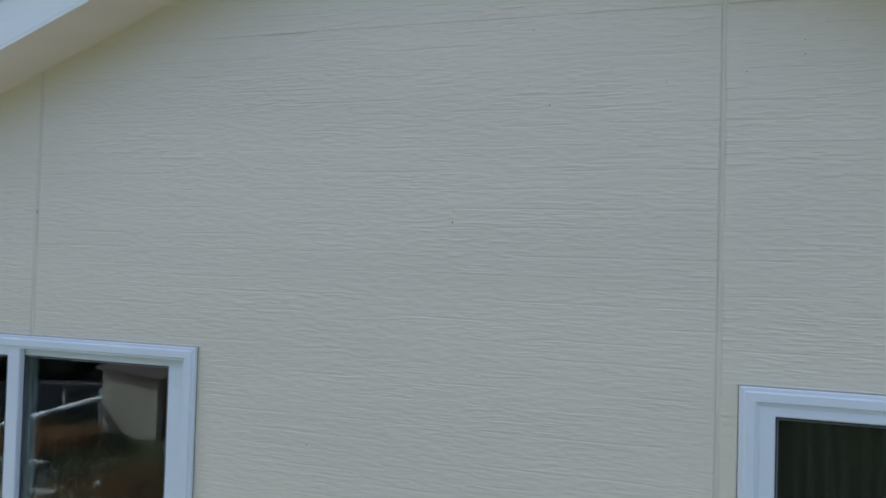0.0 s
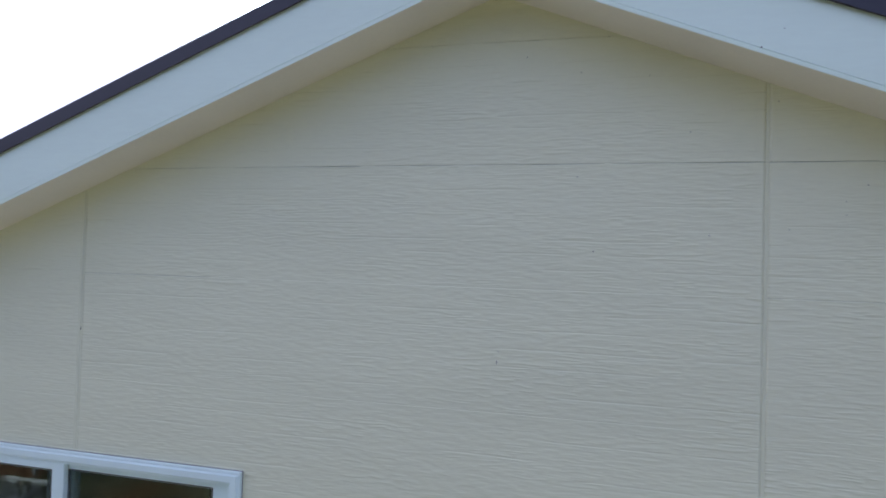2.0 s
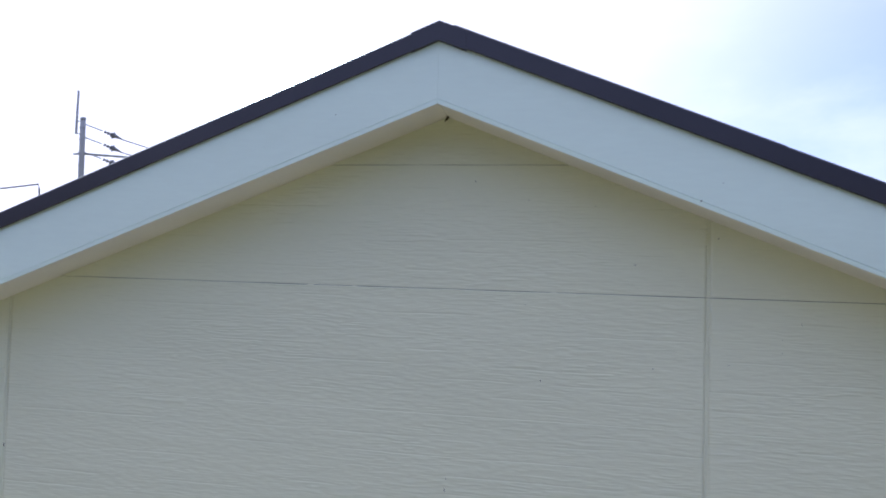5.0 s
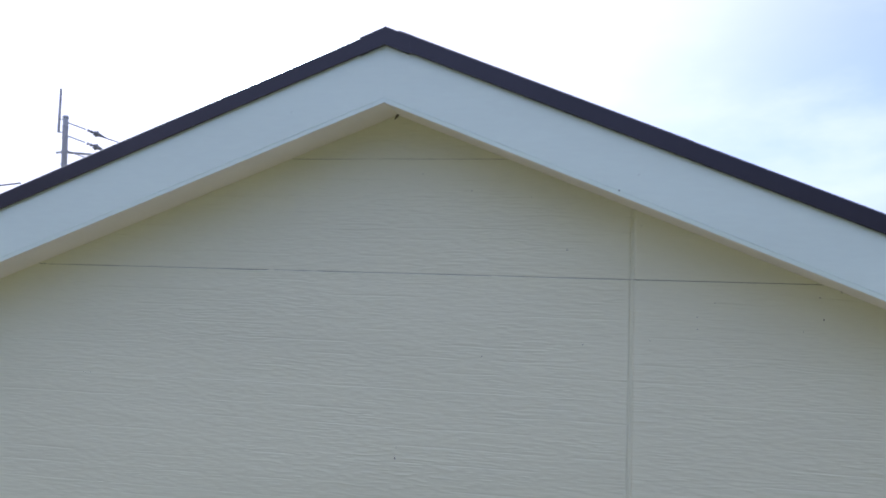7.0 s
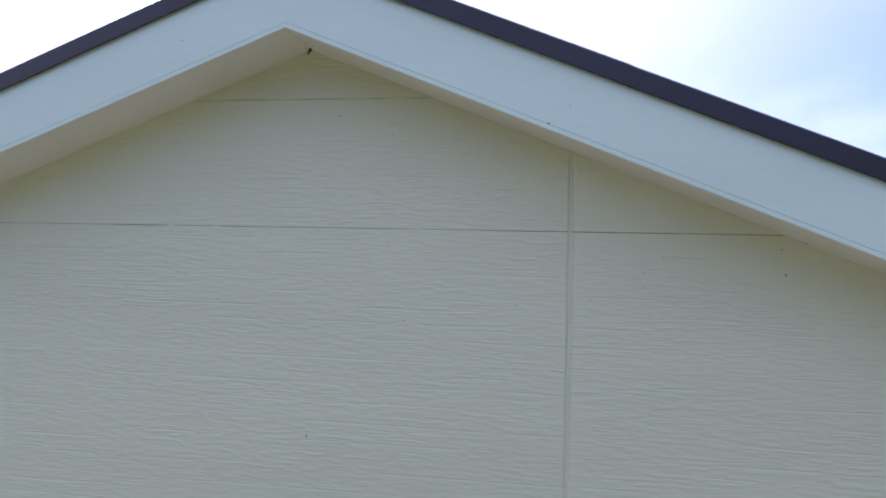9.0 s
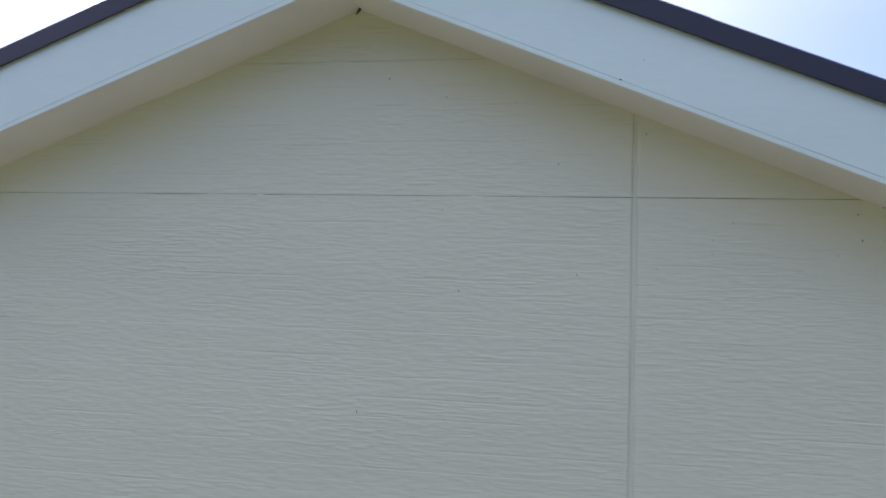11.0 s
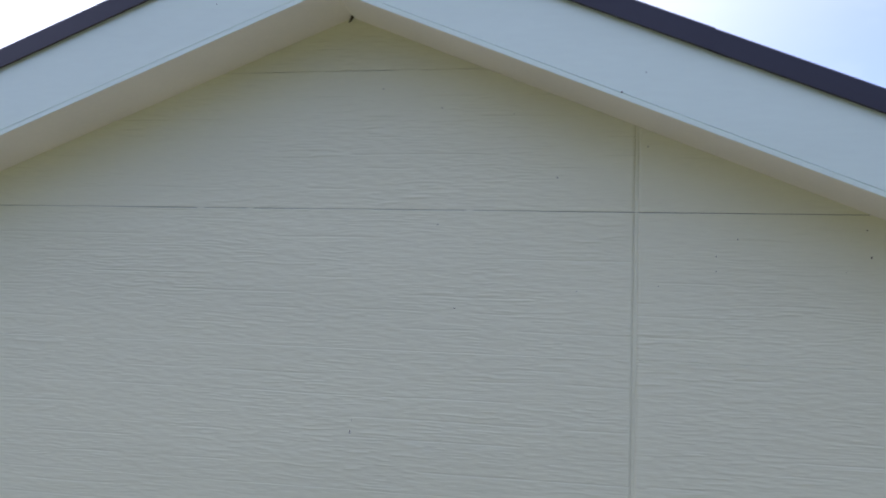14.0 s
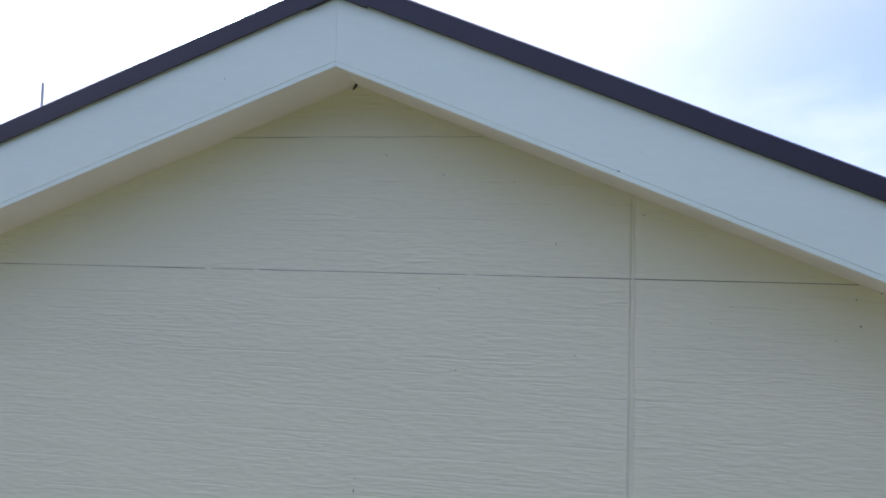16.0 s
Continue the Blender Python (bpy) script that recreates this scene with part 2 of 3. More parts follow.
INS = 0.03
(a0, a1), (b0, b1) = WINDOWS
bm = bmesh.new()
wall_piece(bm, XL, XR, WIN_TOP - INS, None)
for x0, x1 in ((XL, a0 + INS), (a1 - INS, b0 + INS), (b1 - INS, XR)):
    wall_piece(bm, x0, x1, WIN_BOT + INS, WIN_TOP - INS)
wall_piece(bm, XL, XR, 3.2, WIN_BOT + INS)
part("wall_backing", bm, BACKING, gable_wall)
bm = bmesh.new()
box(bm, XL, XR, 0.0, 0.16, 0.42, 3.2)
part("lower_wall", bm, PLAIN_WALL, gable_wall)
bm = bmesh.new()
box(bm, XL + 0.02, XR - 0.02, 0.02, 0.18, -0.1, 0.42, 0.01)
part("foundation", bm, CONCRETE, house)
bm = bmesh.new()
box(bm, XL, XL + 0.16, 0.16, BACK, 0.42, slope(XL, SOF))
part("side_wall", bm, PLAIN_WALL, house)
bm = bmesh.new()
box(bm, XR - 0.16, XR, 0.16, BACK, 0.42, slope(XR, SOF))
part("side_wall", bm, PLAIN_WALL, house)
bm = bmesh.new()
prism(bm, [(XL, 0.42), (XR, 0.42), (XR, slope(XR, SOF)), (RX, SOF), (XL, slope(XL, SOF))], BACK, BACK + 0.16)
part("back_wall", bm, PLAIN_WALL, house)
bm = bmesh.new()
box(bm, XL + 0.16, XR - 0.16, 0.16, BACK, 3.15, 3.3)
part("room_floor", bm, TIMBER, house)
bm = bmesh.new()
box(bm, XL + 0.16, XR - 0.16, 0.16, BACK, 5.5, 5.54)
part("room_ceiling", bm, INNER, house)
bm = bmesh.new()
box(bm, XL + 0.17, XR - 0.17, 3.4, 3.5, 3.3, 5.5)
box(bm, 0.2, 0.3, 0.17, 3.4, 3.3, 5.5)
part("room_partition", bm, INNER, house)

# ---- roof ----
roof = empty("roof", house)
E_L, E_R = XL - EAVE, XR + EAVE


def both(name, make, mat, label=""):
    for xe in (E_L, E_R):
        make_part = make(xe)
        part(name, make_part, mat, roof, label)


def fascia(xe):
    bm = bmesh.new()
    hgt = FHI - FLO + 0.012
    # a flat lower lip, a fine groove above it, then the face
    prof = [(-OVER + 0.030, 0.0), (-OVER - 0.0002, 0.0), (-OVER - 0.0008, 0.0008), (-OVER - 0.0008, 0.0142), (-OVER + 0.0022, 0.0148), (-OVER + 0.0022, 0.0164),
            (-OVER, 0.0168), (-OVER, hgt), (-OVER + 0.030, hgt)]
    s = 1 if xe > RX else -1
    x0 = RX + s * 0.0002
    return sweep(bm, prof, (x0, slope(x0, FLO)), (xe, slope(xe, FLO)))


def soffit(xe):
    bm = bmesh.new()
    prof = [(-OVER + 0.0008, -0.0154), (-OVER + 0.031, -0.0154), (-OVER + 0.031, 0.0), (0.010, 0.0), (0.010, 0.012), (-OVER + 0.026, 0.012), (-OVER + 0.026, -0.0146), (-OVER + 0.0008, -0.0146)]
    return sweep(bm, prof, (RX, SOF), (xe, slope(xe, SOF)))


def deck(xe):
    bm = bmesh.new()
    prof = [(-OVER - 0.006, 0.0), (BACK + 0.4, 0.0), (BACK + 0.4, 0.045), (-OVER - 0.006, 0.045)]
    return sweep(bm, prof, (RX, FHI + 0.012), (xe, slope(xe, FHI + 0.012)))


both("fascia_board", fascia, FASCIA)
both("soffit_board", soffit, SOFFIT)
both("roof_sheet", deck, ROOF)


def verge(x0, x1, lift):
    """One length of the dark verge trim, a folded sheet with a drip lip."""
    bm = bmesh.new()
    o = -OVER - 0.012 - lift * 0.5
    prof = [(-OVER - 0.001, FHI - 7.0 + 0.004 + lift * 0.5), (o + 0.003, FHI - 7.0 - 0.002 + lift * 0.5), (o, FHI - 7.0 + 0.001 + lift * 0.5), (o, RTOP - 7.0 - 0.006 + lift),
            (o + 0.006, RTOP - 7.0 + lift), (0.12, RTOP - 7.0 + lift), (0.12, RTOP - 7.012 + lift), (-OVER - 0.001, RTOP - 7.012)]
    return sweep(bm, prof, (x0, slope(x0, 7.0)), (x1, slope(x1, 7.0)))


for x0, x1, lift in ((RX - 0.05, E_L, 0.001), (RX + 0.05, 1.505, 0.0068), (1.490, 3.2, 0.0055), (3.19, E_R, 0.0068)):
    part("verge_trim", verge(x0, x1, lift), ROOF, roof)
bm = bmesh.new()
o = -OVER - 0.0165
for s in (-1, 1):
    x1 = RX + s * 0.092
    prof = [(o, -0.0645), (o, -0.002), (o + 0.004, 0.0015), (BACK + 0.4, 0.0015), (BACK + 0.4, -0.004), (-OVER - 0.0005, -0.004), (-OVER - 0.0005, -0.0645)]
    sweep(bm, prof, (RX, RTOP), (x1, slope(x1, RTOP)))
part("ridge_cap", bm, ROOF, roof)

# ---- windows ----


def make_window():
    """A two-sash sliding window; its top left corner of the frame is the origin, the wall face is y = 0."""
    w, h = WIN_W, WIN_TOP - WIN_BOT
    win = empty("window")
    bm = bmesh.new()
    ring(bm, -0.007, w + 0.007, -h - 0.007, 0.007, 0.02, -0.004, 0.010, 0.002)
    part("perimeter_sealant", bm, SEALANT, win)
    # grey ring standing in for the shadow gap between siding and frame
    bm = bmesh.new()
    ring(bm, -0.0022, w + 0.0022, -h - 0.0022, 0.0022, 0.006, -0.007, 0.012, 0.001)
    part("frame_gap_shade", bm, STRIP, win)
    bm = bmesh.new()
    ring(bm, 0, w, -h, 0, 0.016, -0.021, 0.02, 0.003)
    part("flange", bm, VINYL, win)
    bm = bmesh.new()
    ring(bm, 0.012, w - 0.012, -h + 0.012, -0.012, 0.034, -0.027, 0.02, 0.004)
    part("frame", bm, VINYL, win)
    bm = bmesh.new()
    ring(bm, 0.044, w - 0.044, -h + 0.044, -0.044, 0.011, -0.0205, 0.09, 0.0015)
    part("inner_frame", bm, VINYL, win)
    for x0, x1, y0, wl, wr in ((0.054, 0.919, -0.0175, 0.050, 0.064), (0.848, w - 0.054, 0.0105, 0.056, 0.090)):
        sash = empty("sash", win)
        bm = bmesh.new()
        ring(bm, x0, x1, -h + 0.054, -0.054, 0.034, y0, y0 + 0.024, 0.003, wl, wr)
        part("sash_frame", bm, VINYL, sash)
        bm = bmesh.new()
        ring(bm, x0 + wl - 0.001, x1 - wr + 0.001, -h + 0.087, -0.087, 0.006, y0 + 0.003, y0 + 0.022, 0.001)
        part("gasket", bm, GASKET, sash)
        bm = bmesh.new()
        ring(bm, x0 + wl + 0.003, x1 - wr - 0.003, -h + 0.091, -0.091, 0.0065, y0 + 0.009, y0 + 0.017, 0.0005)
        part("glass_spacer", bm, SPACER, sash)
        bm = bmesh.new()
        box(bm, x0 + wl + 0.002, x1 - wr - 0.002, y0 + 0.005, y0 + 0.008, -h + 0.090, -0.090)
        pane = part("pane", bm, GLASS, sash)
        pane.visible_shadow = False
        bm = bmesh.new()
        box(bm, x0 + wl + 0.002, x1 - wr - 0.002, y0 + 0.0180, y0 + 0.0210, -h + 0.090, -0.090)
        pane = part("pane", bm, GLASS, sash)
        pane.visible_shadow = False
    return win


win_left = make_window()
win_right = copy_thing(win_left, pose(WINDOWS[1][0], 0, WIN_TOP))
win_left.matrix_basis = pose(WINDOWS[0][0], 0, WIN_TOP)
for w in (win_left, win_right):
    w.parent = house
    tagged(w, "white vinyl sliding window with dark reflecting panes")

# curtain drawn back behind the meeting stile
bm = bmesh.new()
cols = []
for i in range(41):
    x = -1.71 + 0.0045 * i
    y = 0.20 + 0.018 * math.sin(i * 1.1) + 0.006 * math.sin(i * 2.7)
    cols.append([bm.verts.new((x + 0.004 * math.sin(z * 3), y, z)) for z in (3.34, 4.0, 4.6, 5.2)])
for a, b in zip(cols, cols[1:]):
    for k in range(3):
        bm.faces.new((a[k], b[k], b[k + 1], a[k + 1]))
# folded sheet added behind the right pane to give it an even dark tone
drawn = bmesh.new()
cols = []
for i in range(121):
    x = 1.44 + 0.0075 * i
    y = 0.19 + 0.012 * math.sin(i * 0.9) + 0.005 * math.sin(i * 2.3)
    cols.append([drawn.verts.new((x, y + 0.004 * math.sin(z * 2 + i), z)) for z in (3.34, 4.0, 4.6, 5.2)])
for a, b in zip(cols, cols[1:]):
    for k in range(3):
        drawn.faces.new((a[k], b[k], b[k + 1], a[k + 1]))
pane_sheet = tagged(part("curtain", drawn, OLIVE, smooth=True), "dark olive cloth sheet added behind the right window to set its tone", "curtain")
sm = pane_sheet.modifiers.new("thickness", "SOLIDIFY")
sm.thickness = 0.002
curtain = tagged(part("curtain", bm, CURTAIN, smooth=True), "pale green curtain drawn aside behind the window", "curtain")
sm = curtain.modifiers.new("thickness", "SOLIDIFY")
sm.thickness = 0.002

# ---- siding panels ----
TAB = np.random.RandomState(7).rand(256, 256)


def vnoise(u, v, seed):
    u, v = u + seed * 17.31, v + seed * 29.77
    iu, iv = np.floor(u).astype(int), np.floor(v).astype(int)
    fu, fv = u - iu, v - iv
    fu, fv = fu * fu * (3 - 2 * fu), fv * fv * (3 - 2 * fv)
    g = lambda a, b: TAB[a % 256, b % 256]
    return (g(iu, iv) * (1 - fu) + g(iu + 1, iv) * fu) * (1 - fv) + (g(iu, iv + 1) * (1 - fu) + g(iu + 1, iv + 1) * fu) * fv


def smooth01(a, lo, hi):
    t = np.clip((a - lo) / (hi - lo), 0, 1)
    return t * t * (3 - 2 * t)


def relief(x, z, seed):
    """Embossed split grain: short lapped layers that come and go, lens-shaped hollows, and a few long scores."""
    warp = 1.5 * vnoise(x / 0.34, z / 0.06, seed) + 0.7 * vnoise(x / 0.06, z / 0.022, seed + 3)
    h = 0.0009 * vnoise(x / 0.035, z / 0.0085, seed + 11) + 0.0012 * vnoise(x / 0.25, z / 0.05, seed + 13)
    for pitch, run, lo, hi, deep, edge, s in ((0.0100, 0.036, 0.52, 0.68, 0.0030, 0.16, 5), (0.0165, 0.050, 0.58, 0.68, 0.0036, 0.09, 41)):
        ph = z / pitch + warp * (0.0125 / pitch)
        lay = np.floor(ph)
        fr = ph - lay
        amp = smooth01(vnoise(x / run, lay * 7.3, seed + s), lo, hi)
        amp = amp * (0.25 + 0.75 * vnoise(x / 0.30, z / 0.07, seed + s + 4))
        h = np.maximum(h, 0.0006 + deep * amp * (1 - fr) ** 1.8 * np.minimum(1, fr / edge)) + 0.25 * h
    rs = np.random.RandomState(seed + 100)
    for zl, lo in ((0.072, 0.56), (0.130, 0.64), (0.175, 0.48), (0.236, 0.58), (0.300, 0.54), (0.365, 0.48), (0.412, 0.64)):
        zc = zl + rs.uniform(-0.006, 0.006) + 0.006 * (vnoise(x / 0.22, x * 0, seed + rs.randint(99)) - 0.5)
        on = smooth01(vnoise(x / 0.19, x * 0 + zl * 40, seed + 21), lo, lo + 0.10)
        h = h - 0.0026 * on * np.exp(-((z - zc) / 0.0014) ** 2)
    return h


def panel(x0, x1, z0, z1, seed, gap, taper=0.0):
    """One siding board between its joints, cut at the windows and under the roof."""
    vg = 0.0046
    zb = z0
    nx, nz = max(2, int((x1 - x0) / 0.0110)), max(2, int((z1 - z0) / 0.0020))
    xs = np.linspace(x0 + vg, x1 - vg, nx + 1)
    zs = np.linspace(zb, z1 - gap, nz + 1)
    xs = np.concatenate(([xs[0]], xs, [xs[-1]]))
    zs = np.concatenate(([zs[0]], zs, [zs[-1]]))
    X, Z = np.meshgrid(xs, zs)
    Y = 0.0015 - relief(X - x0, Z - z0, seed)
    # the joint above opens and closes along the board; taper: it closes that far from the board's end
    wide = 0.45 + 0.75 * vnoise(X / 0.17, X * 0 + z0 * 9, seed + 31) - 0.8 * smooth01(vnoise(X / 0.035, X * 0 + z0 * 5, seed + 37), 0.84, 0.92)
    if taper:
        wide = wide * (1 - smooth01(X - x0, taper * 0.6, taper))
    Z[-2:, :] -= gap * np.clip(wide[-2:, :], 0.04, 1.3) - gap
    Y = Y + 0.0005 * (1 - np.clip((Z - zb) / 0.0022, 0, 1)) ** 2
    Y[0, :] = Y[-1, :] = 0.0165
    Y[:, 0] = Y[:, -1] = 0.0165
    r, c = Z.shape
    idx = np.arange(r * c).reshape(r, c)
    q = np.stack([idx[:-1, :-1], idx[:-1, 1:], idx[1:, 1:], idx[1:, :-1]], -1).reshape(-1, 4)
    P = np.stack([X, Y, Z], -1).reshape(-1, 3)
    cen = P[q].mean(1)
    keep = cen[:, 2] < SOF + 0.02 - PITCH * np.abs(cen[:, 0] - RX)
    for wx0, wx1 in WINDOWS:
        keep &= ~((cen[:, 0] > wx0 + 0.022) & (cen[:, 0] < wx1 - 0.022) & (cen[:, 2] < WIN_TOP - 0.012) & (cen[:, 2] > WIN_BOT + 0.012))
    q, cx = q[keep], cen[keep, 0]
    cuts = [(wx0 + wx1) / 2 for wx0, wx1 in WINDOWS] if z1 < WIN_TOP else []
    side = np.searchsorted(cuts, cx) if cuts else np.zeros(len(q), int)
    for k in np.unique(side):
        used, inv = np.unique(q[side == k], return_inverse=True)
        from_arrays("siding_panel", P[used], inv.reshape(-1, 4), SIDING, gable_wall, smooth=True)


seed = 1
for k in range(-4, 2):
    z0 = H1 + k * ROW
    z1 = min(z0 + ROW, SOF + 0.03)
    for j in range(-2, 2):
        x0, x1 = max(XL, -1.36 + COL * j), min(XR, -1.36 + COL * (j + 1))
        if x1 - x0 > 0.1:
            panel(x0, x1, z0, z1, seed, {-2: 0.0013, -1: 0.0020, 0: 0.0022}.get(k, 0.0003), 0.85 if k == -2 else 0.0)
            seed += 1
# black strips set into the horizontal joints as the shade of the gaps
for z in (H1 - ROW, H1, H1 + ROW):
    reach = min(HALF, (SOF - z) / PITCH + 0.05)
    bm = bmesh.new()
    box(bm, RX - reach, RX + reach, 0.0055, 0.0158, z - 0.0045, z + 0.0015)
    part("joint_shade_strip", bm, GASKET, gable_wall)
bm = bmesh.new()
box(bm, XL, XR, 0.002, 0.016, 3.2, H1 - 4 * ROW - 0.3)
part("lower_siding", bm, PLAIN_WALL, gable_wall)
for k in range(-5, -4):
    for x0, x1 in ((XL, a0 + 0.02), (a1 - 0.02, b0 + 0.02), (b1 - 0.02, XR)):
        bm = bmesh.new()
        box(bm, x0, x1, 0.002, 0.016, 4.28, H1 - 4 * ROW - 0.0015, 0.002)
        part("siding_panel", bm, SIDING, gable_wall)
for x in (-1.36, 1.36):
    bm = bmesh.new()
    z0, z1 = (WIN_TOP if x < 0 else 4.3), slope(x, SOF + 0.01)
    n = 160
    rows = []
    for i in range(n + 1):
        z = z0 + (z1 - z0) * i / n
        d = 0.0004 * noise.noise((x * 9, 3.1, z * 16)) + 0.0003 * noise.noise((x * 9, 7.7, z * 60))
        lean = noise.noise((x * 5, 1.7, z * 4.5))
        wl_ = 0.0050 - (0.0006 if x < 0 else 0.0) - 0.0006 * max(0, lean) - 0.0003 * abs(noise.noise((1.1, x, z * 40)))
        wr_ = 0.0050 - 0.0006 * max(0, -lean) - 0.0003 * abs(noise.noise((4.1, x, z * 40)))
        rows.append([bm.verts.new((x + dx, -0.0011 + yy + d, z)) for dx, yy in ((-wl_, 0.012), (-wl_, 0.0003), (-0.0030, 0.0001), (0.0, 0.0), (0.0030, 0.0001), (wr_, 0.0003), (wr_, 0.012))])
    for a, b in zip(rows, rows[1:]):
        for i in range(6):
            bm.faces.new((a[i], a[i + 1], b[i + 1], b[i]))
    part("sealant_joint", bm, SEALANT, gable_wall, smooth=True)

# ---- specks and the cocoon ----


def speck(x, y, z, w, h, tilt=0.0, parent=None):
    bm = bmesh.new()
    bmesh.ops.create_icosphere(bm, subdivisions=2, radius=1)
    for v in bm.verts:
        k = 1 + 0.3 * noise.noise(v.co * 1.7 + Vector((x * 31, z * 17, 0)))
        v.co = Vector((v.co.x * w * k * 0.85, v.co.y * 0.0010, v.co.z * h * k * 0.85))
    bmesh.ops.rotate(bm, verts=bm.verts, cent=(0, 0, 0), matrix=Matrix.Rotation(radians(tilt), 3, "Y"))
    bmesh.ops.translate(bm, verts=bm.verts, vec=(x, y, z))
    part("dirt_speck", bm, DIRT, parent or gable_wall, smooth=True)


for x, z, w, h in ((0.472, 5.675, 0.0018, 0.0075), (0.476, 5.715, 0.0011, 0.004), (1.119, 6.505, 0.0026, 0.0022), (0.556, 6.793, 0.0022, 0.0020), (0.750, 6.728, 0.0020, 0.0022),
                   (0.804, 6.087, 0.0026, 0.0026), (2.026, 6.274, 0.0024, 0.0042), (2.013, 6.353, 0.0020, 0.0026), (1.595, 6.223, 0.0022, 0.0016), (1.594, 6.268, 0.0020, 0.0016),
                   (-0.066, 4.831, 0.0020, 0.0032), (1.391, 6.601, 0.0022, 0.0022), (1.655, 6.321, 0.0018, 0.0018), (1.184, 6.150, 0.0026, 0.0020), (1.428, 6.174, 0.0024, 0.0014),
                   (0.745, 6.353, 0.0030, 0.0016), (2.084, 6.376, 0.0032, 0.0044), (1.957, 6.228, 0.0014, 0.0018), (0.981, 6.706, 0.0014, 0.0014), (-1.357, 5.70, 0.0022, 0.010)):
    speck(x, -0.0015, z, w, h)
for x, z, w, h in ((1.270, 6.703, 0.0038, 0.0026), (0.100, 6.982, 0.0014, 0.0026), (1.332, 6.756, 0.0012, 0.0026)):
    speck(x, -OVER - 0.001, z, w, h, parent=roof)

bm = bmesh.new()
bmesh.ops.create_icosphere(bm, subdivisions=3, radius=1)
for v in bm.verts:
    k = 1 + 0.28 * noise.noise(v.co * 2.3)
    t = v.co.z
    v.co = Vector((v.co.x * (0.0045 + 0.0018 * t) * k, v.co.y * 0.0045 * k, v.co.z * 0.017))
cocoon = tagged(part("cocoon", bm, COCOON, smooth=True), "small dark dry cocoon hanging under the gable peak", "cocoon")
cocoon.matrix_basis = pose(0.447, -0.016, 7.022, 12, 34, 0)

# ---- utility pole and cables behind the roof ----


def catenary(a, b, sag, n=24):
    a, b = Vector(a), Vector(b)
    return [a.lerp(b, i / n) - Vector((0, 0, 4 * sag * (i / n) * (1 - i / n))) for i in range(n + 1)]


def band(bm, x, y, z, r, h):
    tube(bm, [(x, y, z - h / 2), (x, y, z + h / 2)], r, 14)


PX, PY, PTOP = -22.30, 24.0, 13.60
FAR = Vector((-0.217, 0.976, 0)).normalized()
pole = tagged(empty("utility_pole"), "grey concrete utility pole with dead-end insulators and a top rod", "utility pole")
pole.location = (PX, PY, 0)
bm = bmesh.new()
tube(bm, [(0.12 - 0.12 * i / 8, 0, -0.3 + (PTOP + 0.3) * i / 8) for i in range(9)], 0.18, 16, 0.125)
part("shaft", bm, POLE, pole, smooth=True)
for z in (13.50, 13.05, 12.45, 11.75, 11.1):
    bm = bmesh.new()
    band(bm, 0.0, 0, z, 0.150, 0.06)
    part("pole_band", bm, STEEL, pole)
bm = bmesh.new()
tube(bm, [(-0.33, -0.05, 12.72), (-0.29, -0.05, 14.98)], 0.066, 8, 0.052)
part("top_rod", bm, STEEL, pole)
for z in (12.75, 13.40):
    bm = bmesh.new()
    tube(bm, [(-0.34, -0.05, z), (0, 0, z)], 0.035, 6)
    part("rod_bracket", bm, STEEL, pole)
bm = bmesh.new()
tube(bm, [(-0.42, 0.0, 11.70), (0.0, 0, 11.72), (0.9, 2.2, 11.95)], 0.07, 8)
part("side_arm", bm, STEEL, pole)
ends = ((0.0, 13.20), (0.0, 12.52), (0.0, 11.75))
for x, z in ends:
    ins = empty("dead_end_insulator", pole)
    d = Vector((0.60, 0.80, -0.0))
    a = Vector((0.08, 0.1, z + 0.05))
    bm = bmesh.new()
    tube(bm, [a, a + Vector((0.74, 0.30, -0.27))], 0.035, 6)
    part("link", bm, STEEL, ins)
    bm = bmesh.new()
    p0 = a + Vector((0.74, 0.30, -0.27))
    dv = Vector((0.62, 0.35, -0.27)).normalized()
    for i, r in enumerate((0.08, 0.09, 0.14)):
        tube(bm, [p0 + dv * (0.16 * i + 0.1), p0 + dv * (0.16 * i + 0.16), p0 + dv * (0.16 * i + 0.24)], r + 0.02, 10, 0.03)
    tube(bm, [p0 + dv * 0.52, p0 + dv * 0.62, p0 + dv * 1.0], 0.21, 10, 0.02)
    part("insulator_body", bm, PORCELAIN, ins, smooth=True)
for k, (x, z) in enumerate(ends):
    s = Vector((PX + 1.57, PY + 0.80, z - 0.57))
    bm = bmesh.new()
    tube(bm, catenary(s, s + Vector((14.0, 46.0, -0.6)), 1.0, 20), 0.035, 6)
    tagged(part("power_cable", bm, CABLE), "black overhead power cable leaving a utility pole", "cable", "overhead cables")
bm = bmesh.new()
tube(bm, [(PX + 0.1, PY, 7.9), (PX - 2.30, PY, 8.3), (PX - 2.38, PY, 9.9)] + catenary((PX - 2.45, PY, 10.12), (PX - 24, PY + 2, 9.72), 0.40, 30), 0.045, 6)
tagged(part("telephone_cable", bm, CABLE), "dark twisted telephone cable strung between poles", "cable", "overhead cables")
